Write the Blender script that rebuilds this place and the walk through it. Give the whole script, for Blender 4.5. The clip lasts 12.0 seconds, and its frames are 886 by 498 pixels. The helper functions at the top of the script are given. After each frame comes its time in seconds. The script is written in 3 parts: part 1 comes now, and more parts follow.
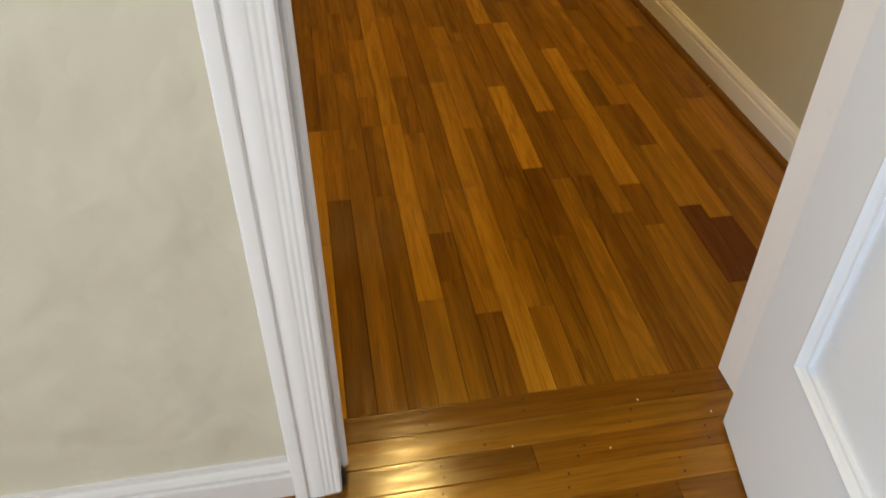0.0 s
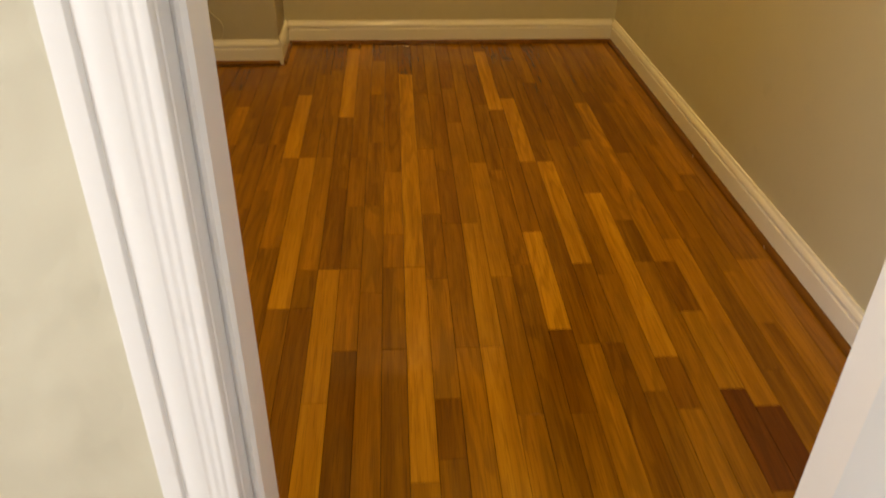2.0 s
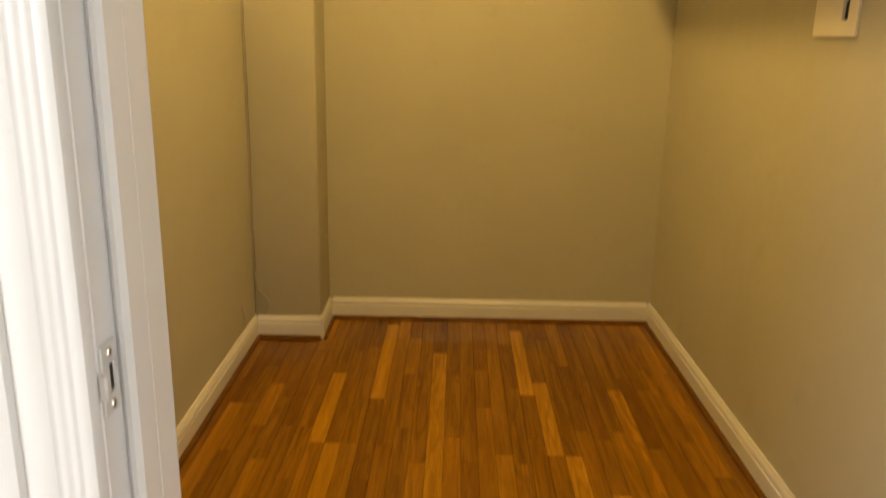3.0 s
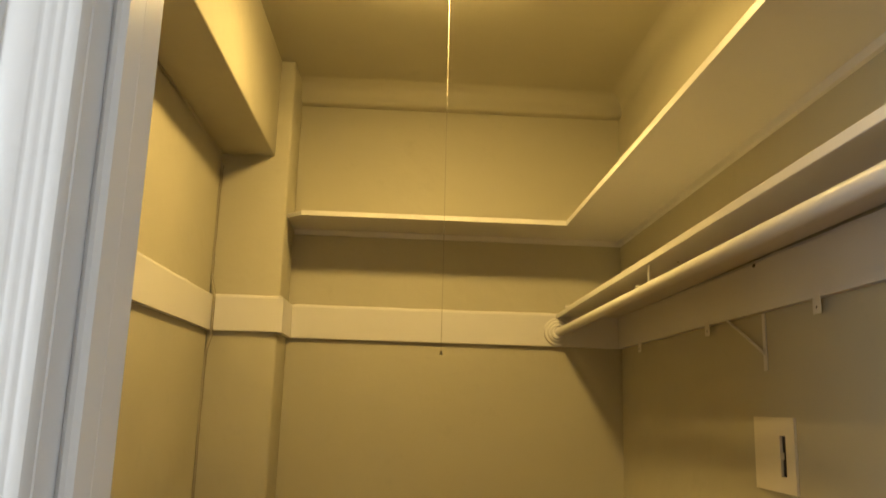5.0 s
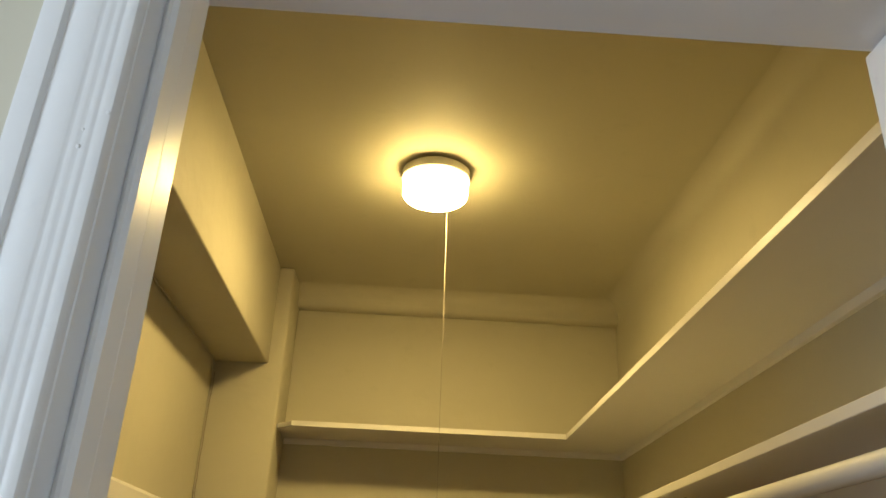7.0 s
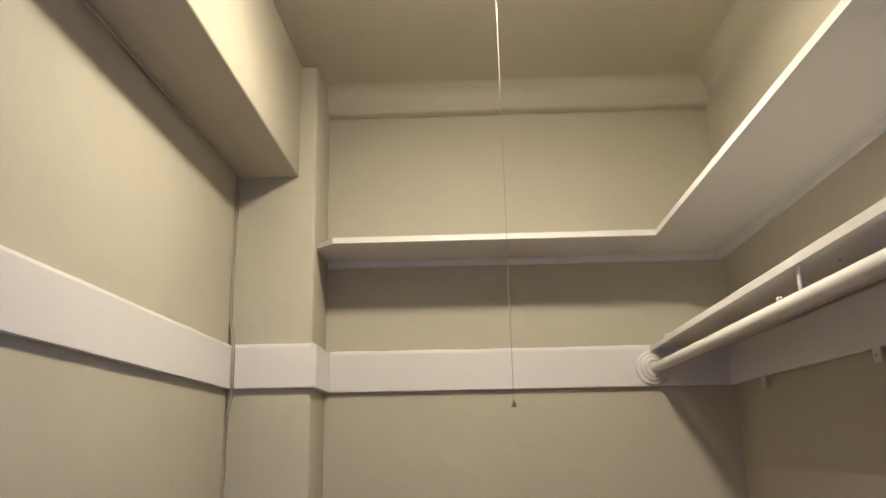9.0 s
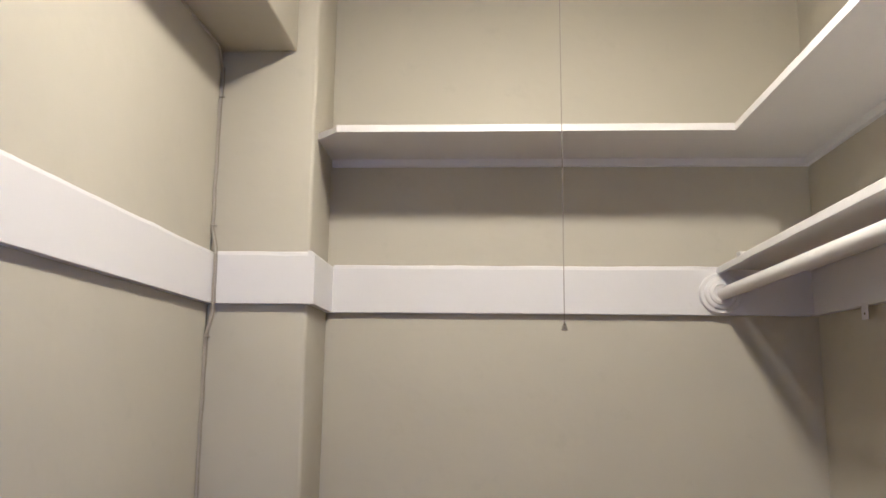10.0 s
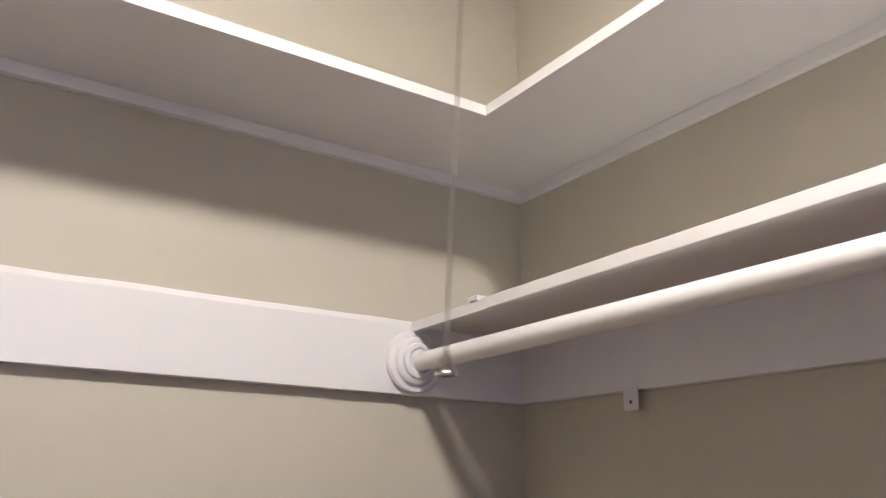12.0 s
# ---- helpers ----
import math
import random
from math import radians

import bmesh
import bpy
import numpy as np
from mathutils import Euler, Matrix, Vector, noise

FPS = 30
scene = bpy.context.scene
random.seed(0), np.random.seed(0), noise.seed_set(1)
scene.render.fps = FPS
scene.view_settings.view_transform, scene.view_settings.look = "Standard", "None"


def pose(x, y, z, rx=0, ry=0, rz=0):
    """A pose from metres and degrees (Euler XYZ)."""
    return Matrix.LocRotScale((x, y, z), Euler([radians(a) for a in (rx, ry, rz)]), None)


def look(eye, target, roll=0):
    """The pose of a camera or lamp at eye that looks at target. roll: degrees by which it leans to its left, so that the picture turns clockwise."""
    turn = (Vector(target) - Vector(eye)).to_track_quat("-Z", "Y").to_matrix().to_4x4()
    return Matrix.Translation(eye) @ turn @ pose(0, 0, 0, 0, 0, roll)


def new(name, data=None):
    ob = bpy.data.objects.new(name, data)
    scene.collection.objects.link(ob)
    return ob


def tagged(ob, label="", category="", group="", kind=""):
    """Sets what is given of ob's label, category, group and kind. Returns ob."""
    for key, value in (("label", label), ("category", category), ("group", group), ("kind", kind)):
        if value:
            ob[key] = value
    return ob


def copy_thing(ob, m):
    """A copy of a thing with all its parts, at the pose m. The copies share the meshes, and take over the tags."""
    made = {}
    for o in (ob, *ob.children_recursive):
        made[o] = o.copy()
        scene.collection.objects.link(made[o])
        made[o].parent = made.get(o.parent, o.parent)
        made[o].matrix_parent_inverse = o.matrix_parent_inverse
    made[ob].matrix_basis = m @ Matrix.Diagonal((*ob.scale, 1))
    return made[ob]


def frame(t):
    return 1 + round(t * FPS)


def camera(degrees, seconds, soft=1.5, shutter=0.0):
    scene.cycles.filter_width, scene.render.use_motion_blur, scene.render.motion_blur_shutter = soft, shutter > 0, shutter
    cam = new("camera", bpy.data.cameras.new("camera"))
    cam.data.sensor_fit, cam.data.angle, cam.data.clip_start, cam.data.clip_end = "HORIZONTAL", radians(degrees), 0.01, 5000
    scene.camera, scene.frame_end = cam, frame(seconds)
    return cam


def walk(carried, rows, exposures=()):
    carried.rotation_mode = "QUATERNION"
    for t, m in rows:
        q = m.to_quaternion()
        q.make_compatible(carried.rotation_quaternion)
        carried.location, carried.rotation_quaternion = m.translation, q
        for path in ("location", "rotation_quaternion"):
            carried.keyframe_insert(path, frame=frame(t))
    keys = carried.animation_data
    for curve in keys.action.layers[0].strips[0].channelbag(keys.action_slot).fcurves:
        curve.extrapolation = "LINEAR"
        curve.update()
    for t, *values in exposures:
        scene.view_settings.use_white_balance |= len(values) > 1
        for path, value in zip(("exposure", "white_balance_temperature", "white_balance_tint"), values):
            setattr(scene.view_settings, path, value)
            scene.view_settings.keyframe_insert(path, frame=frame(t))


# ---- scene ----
# ---- camera and walk ----
cam = camera(58.9, 12.0, shutter=0.3)
PATH = [
    (0, (-0.145, -0.817, 1.038), (0.131, 0.688, -0.25), 0.3),
    (0.5, (-0.134, -0.812, 1.012), (0.147, 0.605, -0.372), 1.7),
    (1, (-0.091, -0.791, 0.998), (0.197, 0.62, -0.389), 1.8),
    (1.5, (-0.097, -0.734, 1.019), (0.18, 0.787, -0.249), 0.7),
    (2, (-0.021, -0.651, 1.052), (0.112, 1.025, -0.031), 1.1),
    (2.5, (0.039, -0.619, 1.096), (0.064, 1.194, 0.251), 1.2),
    (3, (0.061, -0.606, 1.18), (0.055, 1.324, 0.654), 1.1),
    (3.5, (0.061, -0.615, 1.244), (0.051, 1.375, 1.05), 1.3),
    (5.5, (0.048, -0.631, 1.411), (0.15, 1.297, 1.933), 1.7),
    (6, (0.055, -0.654, 1.459), (0.152, 1.234, 2.11), 1.7),
    (6.5, (0.038, -0.642, 1.48), (0.125, 1.207, 2.237), 2.0),
    (7, (0.052, -0.622, 1.495), (0.122, 1.201, 2.315), 2.5),
    (7.5, (0.06, -0.566, 1.467), (0.133, 1.288, 2.212), 2.4),
    (9.5, (0.056, 0.133, 1.421), (-0.04, 2.088, 1.831), -1.4),
    (10, (0.025, 0.362, 1.425), (-0.085, 2.33, 1.761), 0.7),
    (10.5, (0.068, 0.61, 1.415), (0.199, 2.563, 1.83), 2.1),
    (11, (0.082, 0.879, 1.424), (0.498, 2.757, 1.972), 2.1),
    (11.5, (0.049, 1.102, 1.44), (0.741, 2.886, 2.021), 2.0),
    (12, (-0.066, 1.332, 1.458), (0.979, 2.935, 2.041), 0.6),
]
EXPOSURES = [
    (0.0, -0.02, 7500, 16), (0.5, -0.04, 7700, 17), (1.0, -0.01, 7900, 18), (1.5, 0.06, 8900, 20), (2.0, 0.30, 8600, 19), (2.5, 0.44, 8600, 19), (3.5, 0.20, 7900, 15),
    (5.5, -0.38, 7300, 14), (6.5, -0.47, 6650, 12), (7.7, -0.44, 6200, 10), (9.3, 0.20, 4165, 37), (10.5, 0.44, 4085, 38), (12.0, 0.58, 4065, 41),
]
walk(cam, [(t, look(eye, target, roll)) for t, eye, target, roll in PATH], EXPOSURES)

# ---- light ----
world = bpy.data.worlds.new("sky")
scene.world = world
world.use_nodes = True
wn, wl = world.node_tree.nodes, world.node_tree.links
sky = wn.new("ShaderNodeTexSky")
sky.sky_type, sky.sun_disc = "NISHITA", False
sky.sun_elevation, sky.sun_rotation = radians(40), radians(150)
wn["Background"].inputs["Strength"].default_value = 0.1
wl.new(sky.outputs["Color"], wn["Background"].inputs["Color"])
sun_data = bpy.data.lights.new("sun", "SUN")
sun_data.energy, sun_data.angle, sun_data.color = 2.0, radians(0.5), (1.0, 0.95, 0.87)
sun = new("sun", sun_data)
sun.matrix_world = look((6, -6, 7), (0, 0, 0))

WIN_X, WIN_Y0, WIN_Y1, WIN_Z0, WIN_Z1 = -2.4, -3.4, -1.05, 0.9, 2.4
WS_X0, WS_X1 = 1.05, 2.35
day_data = bpy.data.lights.new("window_daylight", "AREA")
day_data.shape, day_data.size, day_data.size_y = "RECTANGLE", WIN_Y1 - WIN_Y0 - 0.1, WIN_Z1 - WIN_Z0 - 0.1
day_data.energy, day_data.color = 127, (0.70, 0.845, 1.0)
day = new("window_daylight", day_data)
day.matrix_world = look((WIN_X - 0.03, (WIN_Y0 + WIN_Y1) / 2, (WIN_Z0 + WIN_Z1) / 2), (0, (WIN_Y0 + WIN_Y1) / 2, (WIN_Z0 + WIN_Z1) / 2))
# Unseen fill lamp, added to brighten the doorway jamb the west window misses.
south_data = bpy.data.lights.new("south_fill_light", "AREA")
south_data.shape, south_data.size, south_data.size_y = "RECTANGLE", WS_X1 - WS_X0 - 0.1, WIN_Z1 - WIN_Z0 - 0.1
south_data.energy, south_data.color = 24, (0.75, 0.87, 1.0)
south = new("south_fill_light", south_data)
south.matrix_world = look(((WS_X0 + WS_X1) / 2, -4.23, (WIN_Z0 + WIN_Z1) / 2), ((WS_X0 + WS_X1) / 2, 0, (WIN_Z0 + WIN_Z1) / 2))
LAMP_GLOW, LAMP_SIDE, LAMP_COLOUR = 298.0, 60.0, (1.0, 0.722, 0.256, 1)


# ---- materials ----
def nodes_of(name):
    m = bpy.data.materials.new(name)
    m.use_nodes = True
    return m, m.node_tree.nodes, m.node_tree.links, m.node_tree.nodes["Principled BSDF"]


def noise_node(n, l, vector, scale, detail=4.0, rough=0.55):
    t = n.new("ShaderNodeTexNoise")
    t.inputs["Scale"].default_value, t.inputs["Detail"].default_value, t.inputs["Roughness"].default_value = scale, detail, rough
    l.new(vector, t.inputs["Vector"])
    return t.outputs["Fac"]


def ramp(n, l, fac, stops):
    r = n.new("ShaderNodeValToRGB")
    while len(r.color_ramp.elements) < len(stops):
        r.color_ramp.elements.new(0.5)
    for e, (p, c) in zip(r.color_ramp.elements, stops):
        e.position, e.color = p, (*c, 1)
    l.new(fac, r.inputs["Fac"])
    return r.outputs["Color"]


def bump(n, l, height, strength, distance, below=None):
    b = n.new("ShaderNodeBump")
    b.inputs["Strength"].default_value, b.inputs["Distance"].default_value = strength, distance
    l.new(height, b.inputs["Height"])
    if below is not None:
        l.new(below, b.inputs["Normal"])
    return b.outputs["Normal"]


def mix(n, l, fac, a, b, kind="MIX"):
    m = n.new("ShaderNodeMix")
    m.data_type, m.blend_type = "RGBA", kind
    for sock, v in ((m.inputs["Factor"], fac), (m.inputs["A"], a), (m.inputs["B"], b)):
        if isinstance(v, (float, int)):
            sock.default_value = v
        elif isinstance(v, tuple):
            sock.default_value = (*v, 1)
        else:
            l.new(v, sock)
    return m.outputs["Result"]


def plaster(name, colour, lumps=0.25):
    """Old painted plaster: roller stipple over slow trowel lumps, faint scuffs."""
    m, n, l, p = nodes_of(name)
    v = n.new("ShaderNodeTexCoord").outputs["Object"]
    slow, fine, scuff = noise_node(n, l, v, 2.6, 3), noise_node(n, l, v, 420, 2), noise_node(n, l, v, 11, 6, 0.65)
    tone = mix(n, l, slow, tuple(c * 0.95 for c in colour), tuple(min(1, c * 1.04) for c in colour))
    mask = ramp(n, l, scuff, [(0.60, (0, 0, 0)), (0.75, (1, 1, 1))])
    l.new(mix(n, l, mask, tone, tuple(c * 0.94 for c in colour)), p.inputs["Base Color"])
    p.inputs["Roughness"].default_value = 0.62
    p.inputs["Specular IOR Level"].default_value = 0.35
    first = bump(n, l, noise_node(n, l, v, 4.5, 2, 0.5), lumps, 0.028)
    dabs = ramp(n, l, noise_node(n, l, v, 13, 2, 0.5), [(0.44, (0, 0, 0)), (0.78, (1, 1, 1))])
    first = bump(n, l, dabs, lumps * 0.42, 0.008, first)
    l.new(bump(n, l, fine, 0.08, 0.0006, first), p.inputs["Normal"])
    return m


def enamel(name, colour, rough=0.32, lump=0.10):
    """Many coats of brushed enamel on wood: runs, dust and small dents."""
    m, n, l, p = nodes_of(name)
    v = n.new("ShaderNodeTexCoord").outputs["Object"]
    slow, fine = noise_node(n, l, v, 5, 4), noise_node(n, l, v, 60, 5, 0.6)
    tone = mix(n, l, slow, tuple(c * 0.96 for c in colour), colour)
    grime = ramp(n, l, noise_node(n, l, v, 24, 8, 0.7), [(0.62, (0, 0, 0)), (0.82, (1, 1, 1))])
    l.new(mix(n, l, grime, tone, tuple(c * 0.88 for c in colour)), p.inputs["Base Color"])
    p.inputs["Roughness"].default_value = rough
    first = bump(n, l, noise_node(n, l, v, 16, 3), lump, 0.006)
    l.new(bump(n, l, fine, 0.10, 0.0008, first), p.inputs["Normal"])
    return m


def oak(name, dark, light, lengthwise="Y"):
    """Varnished oak strip: long grain, pores, a tone of its own for every strip."""
    m, n, l, p = nodes_of(name)
    info, coord = n.new("ShaderNodeObjectInfo"), n.new("ShaderNodeTexCoord")
    shift = n.new("ShaderNodeVectorMath")
    shift.operation = "MULTIPLY_ADD"
    comb = n.new("ShaderNodeCombineXYZ")
    for k in "XYZ":
        l.new(info.outputs["Random"], comb.inputs[k])
    l.new(comb.outputs["Vector"], shift.inputs[0])
    shift.inputs[1].default_value = (37, 61, 17)
    l.new(coord.outputs["Object"], shift.inputs[2])

    def stretched(sx, sy):
        mp = n.new("ShaderNodeMapping")
        mp.inputs["Scale"].default_value = (sx, sy, sx)
        l.new(shift.outputs["Vector"], mp.inputs["Vector"])
        return mp.outputs["Vector"]

    def maths(kind, a, b=0.0):
        m = n.new("ShaderNodeMath")
        m.operation = kind
        for sock, v in ((m.inputs[0], a), (m.inputs[1], b)):
            if isinstance(v, (float, int)):
                sock.default_value = v
            else:
                l.new(v, sock)
        return m.outputs[0]

    warp = noise_node(n, l, stretched(17, 1.5), 1.0, 1.8, 0.45)
    figure = maths("SINE", maths("ADD", maths("MULTIPLY", warp, 48.0), maths("MULTIPLY", noise_node(n, l, stretched(90, 14), 1.0, 2), 2.5)))
    pores = noise_node(n, l, stretched(420, 11), 1.0, 3, 0.6)
    broad = noise_node(n, l, stretched(22, 1.1), 1.0, 4, 0.6)
    blotch = noise_node(n, l, stretched(14, 7), 1.0, 3, 0.6)
    streak = noise_node(n, l, stretched(75, 2.6), 1.0, 3, 0.6)
    tone = mix(n, l, ramp(n, l, broad, [(0.34, (0, 0, 0)), (0.66, (1, 1, 1))]), dark, light)
    tone = mix(n, l, mix(n, l, 0.45, (0.0, 0.0, 0.0), ramp(n, l, streak, [(0.50, (0, 0, 0)), (0.68, (1, 1, 1))])), tone, tuple(c * 0.7 for c in dark))
    tone = mix(n, l, mix(n, l, 0.35, (0.0, 0.0, 0.0), blotch), tone, tuple(c * 0.8 for c in dark))
    lines = ramp(n, l, figure, [(0.15, (0, 0, 0)), (0.75, (1, 1, 1))])
    own = n.new("ShaderNodeMapRange")
    own.inputs["To Min"].default_value, own.inputs["To Max"].default_value = 0.04, 0.36
    l.new(maths("FRACT", maths("MULTIPLY", info.outputs["Random"], 7.31)), own.inputs["Value"])
    tone = mix(n, l, maths("MULTIPLY", lines, own.outputs["Result"]), tone, tuple(c * 0.55 for c in dark))
    deep = ramp(n, l, pores, [(0.33, (1, 1, 1)), (0.50, (0, 0, 0))])
    tone = mix(n, l, mix(n, l, 0.42, (0.0, 0.0, 0.0), deep), tone, tuple(c * 0.45 for c in dark))
    hsv = n.new("ShaderNodeHueSaturation")
    val = n.new("ShaderNodeMapRange")
    val.inputs["To Min"].default_value, val.inputs["To Max"].default_value = 0.90, 1.12
    l.new(info.outputs["Random"], val.inputs["Value"])
    l.new(val.outputs["Result"], hsv.inputs["Value"])
    l.new(tone, hsv.inputs["Color"])
    l.new(hsv.outputs["Color"], p.inputs["Base Color"])
    gloss = n.new("ShaderNodeMapRange")
    gloss.inputs["To Min"].default_value, gloss.inputs["To Max"].default_value = 0.08, 0.19
    l.new(noise_node(n, l, coord.outputs["Object"], 30, 5), gloss.inputs["Value"])
    l.new(maths("ADD", gloss.outputs["Result"], maths("MULTIPLY", lines, 0.07)), p.inputs["Roughness"])
    p.inputs["Specular IOR Level"].default_value = 0.30
    first = bump(n, l, warp, 0.10, 0.004)
    first = bump(n, l, figure, 0.08, 0.0005, first)
    l.new(bump(n, l, pores, 0.22, 0.0006, first), p.inputs["Normal"])
    return m


def plain(name, colour, rough=0.5, metal=0.0):
    m, n, l, p = nodes_of(name)
    v = n.new("ShaderNodeTexCoord").outputs["Object"]
    l.new(mix(n, l, noise_node(n, l, v, 70, 4), tuple(c * 0.8 for c in colour), colour), p.inputs["Base Color"])
    p.inputs["Roughness"].default_value, p.inputs["Metallic"].default_value = rough, metal
    return m


# Closet walls and ceiling: room paint darkened, so deeper shade sits in the colour.
WALL = plaster("greige_wall_paint_shaded", (0.455, 0.429, 0.333))
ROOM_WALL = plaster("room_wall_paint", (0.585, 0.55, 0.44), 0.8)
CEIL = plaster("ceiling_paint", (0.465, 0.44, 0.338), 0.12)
# Trim white greyed along with the closet walls, deepening shade through the colour.
TRIM = enamel("white_trim_enamel_greyed", (0.68, 0.667, 0.655))
# TRIM's white enamel brightened, putting extra daylight on the doorway into its colour.
CASING = enamel("white_enamel_brightened", (0.80, 0.80, 0.805), 0.28)
# Unseen room ceiling, made paler than the closet's to bounce light onto the jambs.
ROOM_CEIL = plaster("room_ceiling_bounce_paint", (0.60, 0.575, 0.48), 0.12)
# White enamel with the bluish cast of window daylight put into its colour.
DOOR = enamel("white_door_enamel_sky_tinted", (0.735, 0.80, 0.875), 0.38, 0.05)
# Shelf white greyed like TRIM, for the same deeper shade.
SHELF = enamel("white_shelf_paint_greyed", (0.66, 0.645, 0.622), 0.45, 0.08)
OAK_MID = oak("oak_strip", (0.155, 0.058, 0.004), (0.30, 0.126, 0.010))
OAK_LIGHT = oak("pale_oak_strip", (0.295, 0.127, 0.010), (0.47, 0.222, 0.020))
OAK_WARM = oak("warm_oak_strip", (0.21, 0.084, 0.006), (0.37, 0.162, 0.014))
OAK_DEEP = oak("red_oak_strip", (0.095, 0.024, 0.002), (0.15, 0.042, 0.004))
OAK_SILL = oak("oak_sill_strip", (0.22, 0.088, 0.026), (0.34, 0.15, 0.052))
OAK_DARK = oak("dark_oak_strip", (0.125, 0.043, 0.003), (0.235, 0.092, 0.007))
OAK_SHOE = oak("oak_shoe_moulding", (0.11, 0.04, 0.008), (0.19, 0.078, 0.015))
SUBFLOOR = plain("subfloor_dark", (0.03, 0.018, 0.008), 0.9)
CHROME = plain("worn_chrome", (0.55, 0.53, 0.5), 0.15, 1.0)
BLACK = plain("black_void", (0.012, 0.011, 0.010), 0.6)
CORD = plain("painted_cord", (0.46, 0.42, 0.33), 0.5)
NAIL = plain("dark_nail_hole", (0.03, 0.015, 0.006), 0.95)
# Darker than the cord: the shaded gap between the two is put in this colour.
CORD_DARK = plain("wire_gap_shade", (0.29, 0.255, 0.19), 0.6)
CHAIN = plain("dull_metal_chain", (0.33, 0.30, 0.25), 0.5, 0.0)
PLATE = enamel("painted_plate", (0.74, 0.69, 0.57), 0.5, 0.05)
SPECK = plain("paint_speck", (0.8, 0.78, 0.72), 0.6)
BULB, bn, bl, bp = nodes_of("opal_glass_lit")
bp.inputs["Base Color"].default_value = (0.9, 0.88, 0.82, 1)
bp.inputs["Emission Color"].default_value = LAMP_COLOUR
bp.inputs["Emission Strength"].default_value = LAMP_SIDE
BULB_LOW = BULB.copy()
BULB_LOW.name = "opal_glass_lit_brightest"
BULB_LOW.node_tree.nodes["Principled BSDF"].inputs["Emission Strength"].default_value = LAMP_GLOW
GLASS, gn, gl, gp = nodes_of("window_glass")
gp.inputs["Transmission Weight"].default_value, gp.inputs["Roughness"].default_value = 1.0, 0.02


# ---- mesh helpers ----
def box(bm, x0, x1, y0, y1, z0, z1, bevel=0.0, seg=1):
    m = Matrix.LocRotScale(((x0 + x1) / 2, (y0 + y1) / 2, (z0 + z1) / 2), None, (x1 - x0, y1 - y0, z1 - z0))
    made = bmesh.ops.create_cube(bm, size=1.0, matrix=m)
    if bevel:
        edges = {e for v in made["verts"] for e in v.link_edges}
        bmesh.ops.bevel(bm, geom=list(edges), offset=bevel, segments=seg, affect="EDGES", profile=0.5)
    return bm


def boxes(*rows, bevel=0.0, seg=1):
    bm = bmesh.new()
    for r in rows:
        box(bm, *r, bevel=bevel, seg=seg)
    return bm


def extruded(profile, a, b, along="x", bm=None):
    """A profile of (out, up) pairs drawn from a to b. a and b are (x, y); the profile's out points to the left of a->b."""
    bm = bm or bmesh.new()
    a, b = Vector((a[0], a[1], 0)), Vector((b[0], b[1], 0))
    way = (b - a).normalized()
    out = Vector((-way.y, way.x, 0))
    rings = [[bm.verts.new(q + out * o + Vector((0, 0, u))) for o, u in profile] for q in (a, b)]
    k = len(profile)
    for i in range(k):
        j = (i + 1) % k
        bm.faces.new((rings[0][i], rings[0][j], rings[1][j], rings[1][i]))
    bm.faces.new(rings[0][::-1])
    bm.faces.new(rings[1])
    bmesh.ops.recalc_face_normals(bm, faces=bm.faces[:])
    return bm


def lathe(profile, segments=32):
    """A closed turned shape round z from (radius, z) pairs; ends at radius 0 close it."""
    bm = bmesh.new()
    rings = []
    for r, z in profile:
        rings.append([bm.verts.new((r * math.cos(2 * math.pi * i / segments), r * math.sin(2 * math.pi * i / segments), z)) for i in range(segments)])
    for a, b in zip(rings, rings[1:]):
        for i in range(segments):
            j = (i + 1) % segments
            bm.faces.new((a[i], a[j], b[j], b[i]))
    bm.faces.new(rings[0][::-1])
    bm.faces.new(rings[-1])
    bmesh.ops.recalc_face_normals(bm, faces=bm.faces[:])
    return bm


def tube(points, radius, sides=8):
    bm = bmesh.new()
    pts = [Vector(p) for p in points]
    rings = []
    for i, p in enumerate(pts):
        way = (pts[min(i + 1, len(pts) - 1)] - pts[max(i - 1, 0)]).normalized()
        side = way.cross(Vector((0.31, 0.87, 0.23))).normalized()
        up = way.cross(side)
        rings.append([bm.verts.new(p + radius * (math.cos(2 * math.pi * k / sides) * side + math.sin(2 * math.pi * k / sides) * up)) for k in range(sides)])
    for a, b in zip(rings, rings[1:]):
        for i in range(sides):
            j = (i + 1) % sides
            bm.faces.new((a[i], a[j], b[j], b[i]))
    bm.faces.new(rings[0][::-1])
    bm.faces.new(rings[-1])
    bmesh.ops.recalc_face_normals(bm, faces=bm.faces[:])
    return bm


def mesh_of(name, bm, material, smooth=False):
    me = bpy.data.meshes.new(name)
    bm.to_mesh(me)
    bm.free()
    me.materials.append(material)
    if smooth:
        for f in me.polygons:
            f.use_smooth = True
    return me


def smooth_by_angle(me, degrees=35):
    for f in me.polygons:
        f.use_smooth = True
    bm = bmesh.new()
    bm.from_mesh(me)
    for e in bm.edges:
        e.smooth = e.calc_face_angle(3.0) < radians(degrees)
    bm.to_mesh(me)
    bm.free()


def thing(name, label, category, group="", at=(0, 0, 0)):
    ob = new(name)
    ob.location = at
    ob.empty_display_size = 0.05
    return tagged(ob, label, category, group)


def part(name, bm, material, parent, label="", smooth=False):
    me = mesh_of(name, bm, material)
    if smooth:
        smooth_by_angle(me)
    ob = new(name, me)
    ob.parent = parent
    if label:
        ob["label"] = label
    return ob


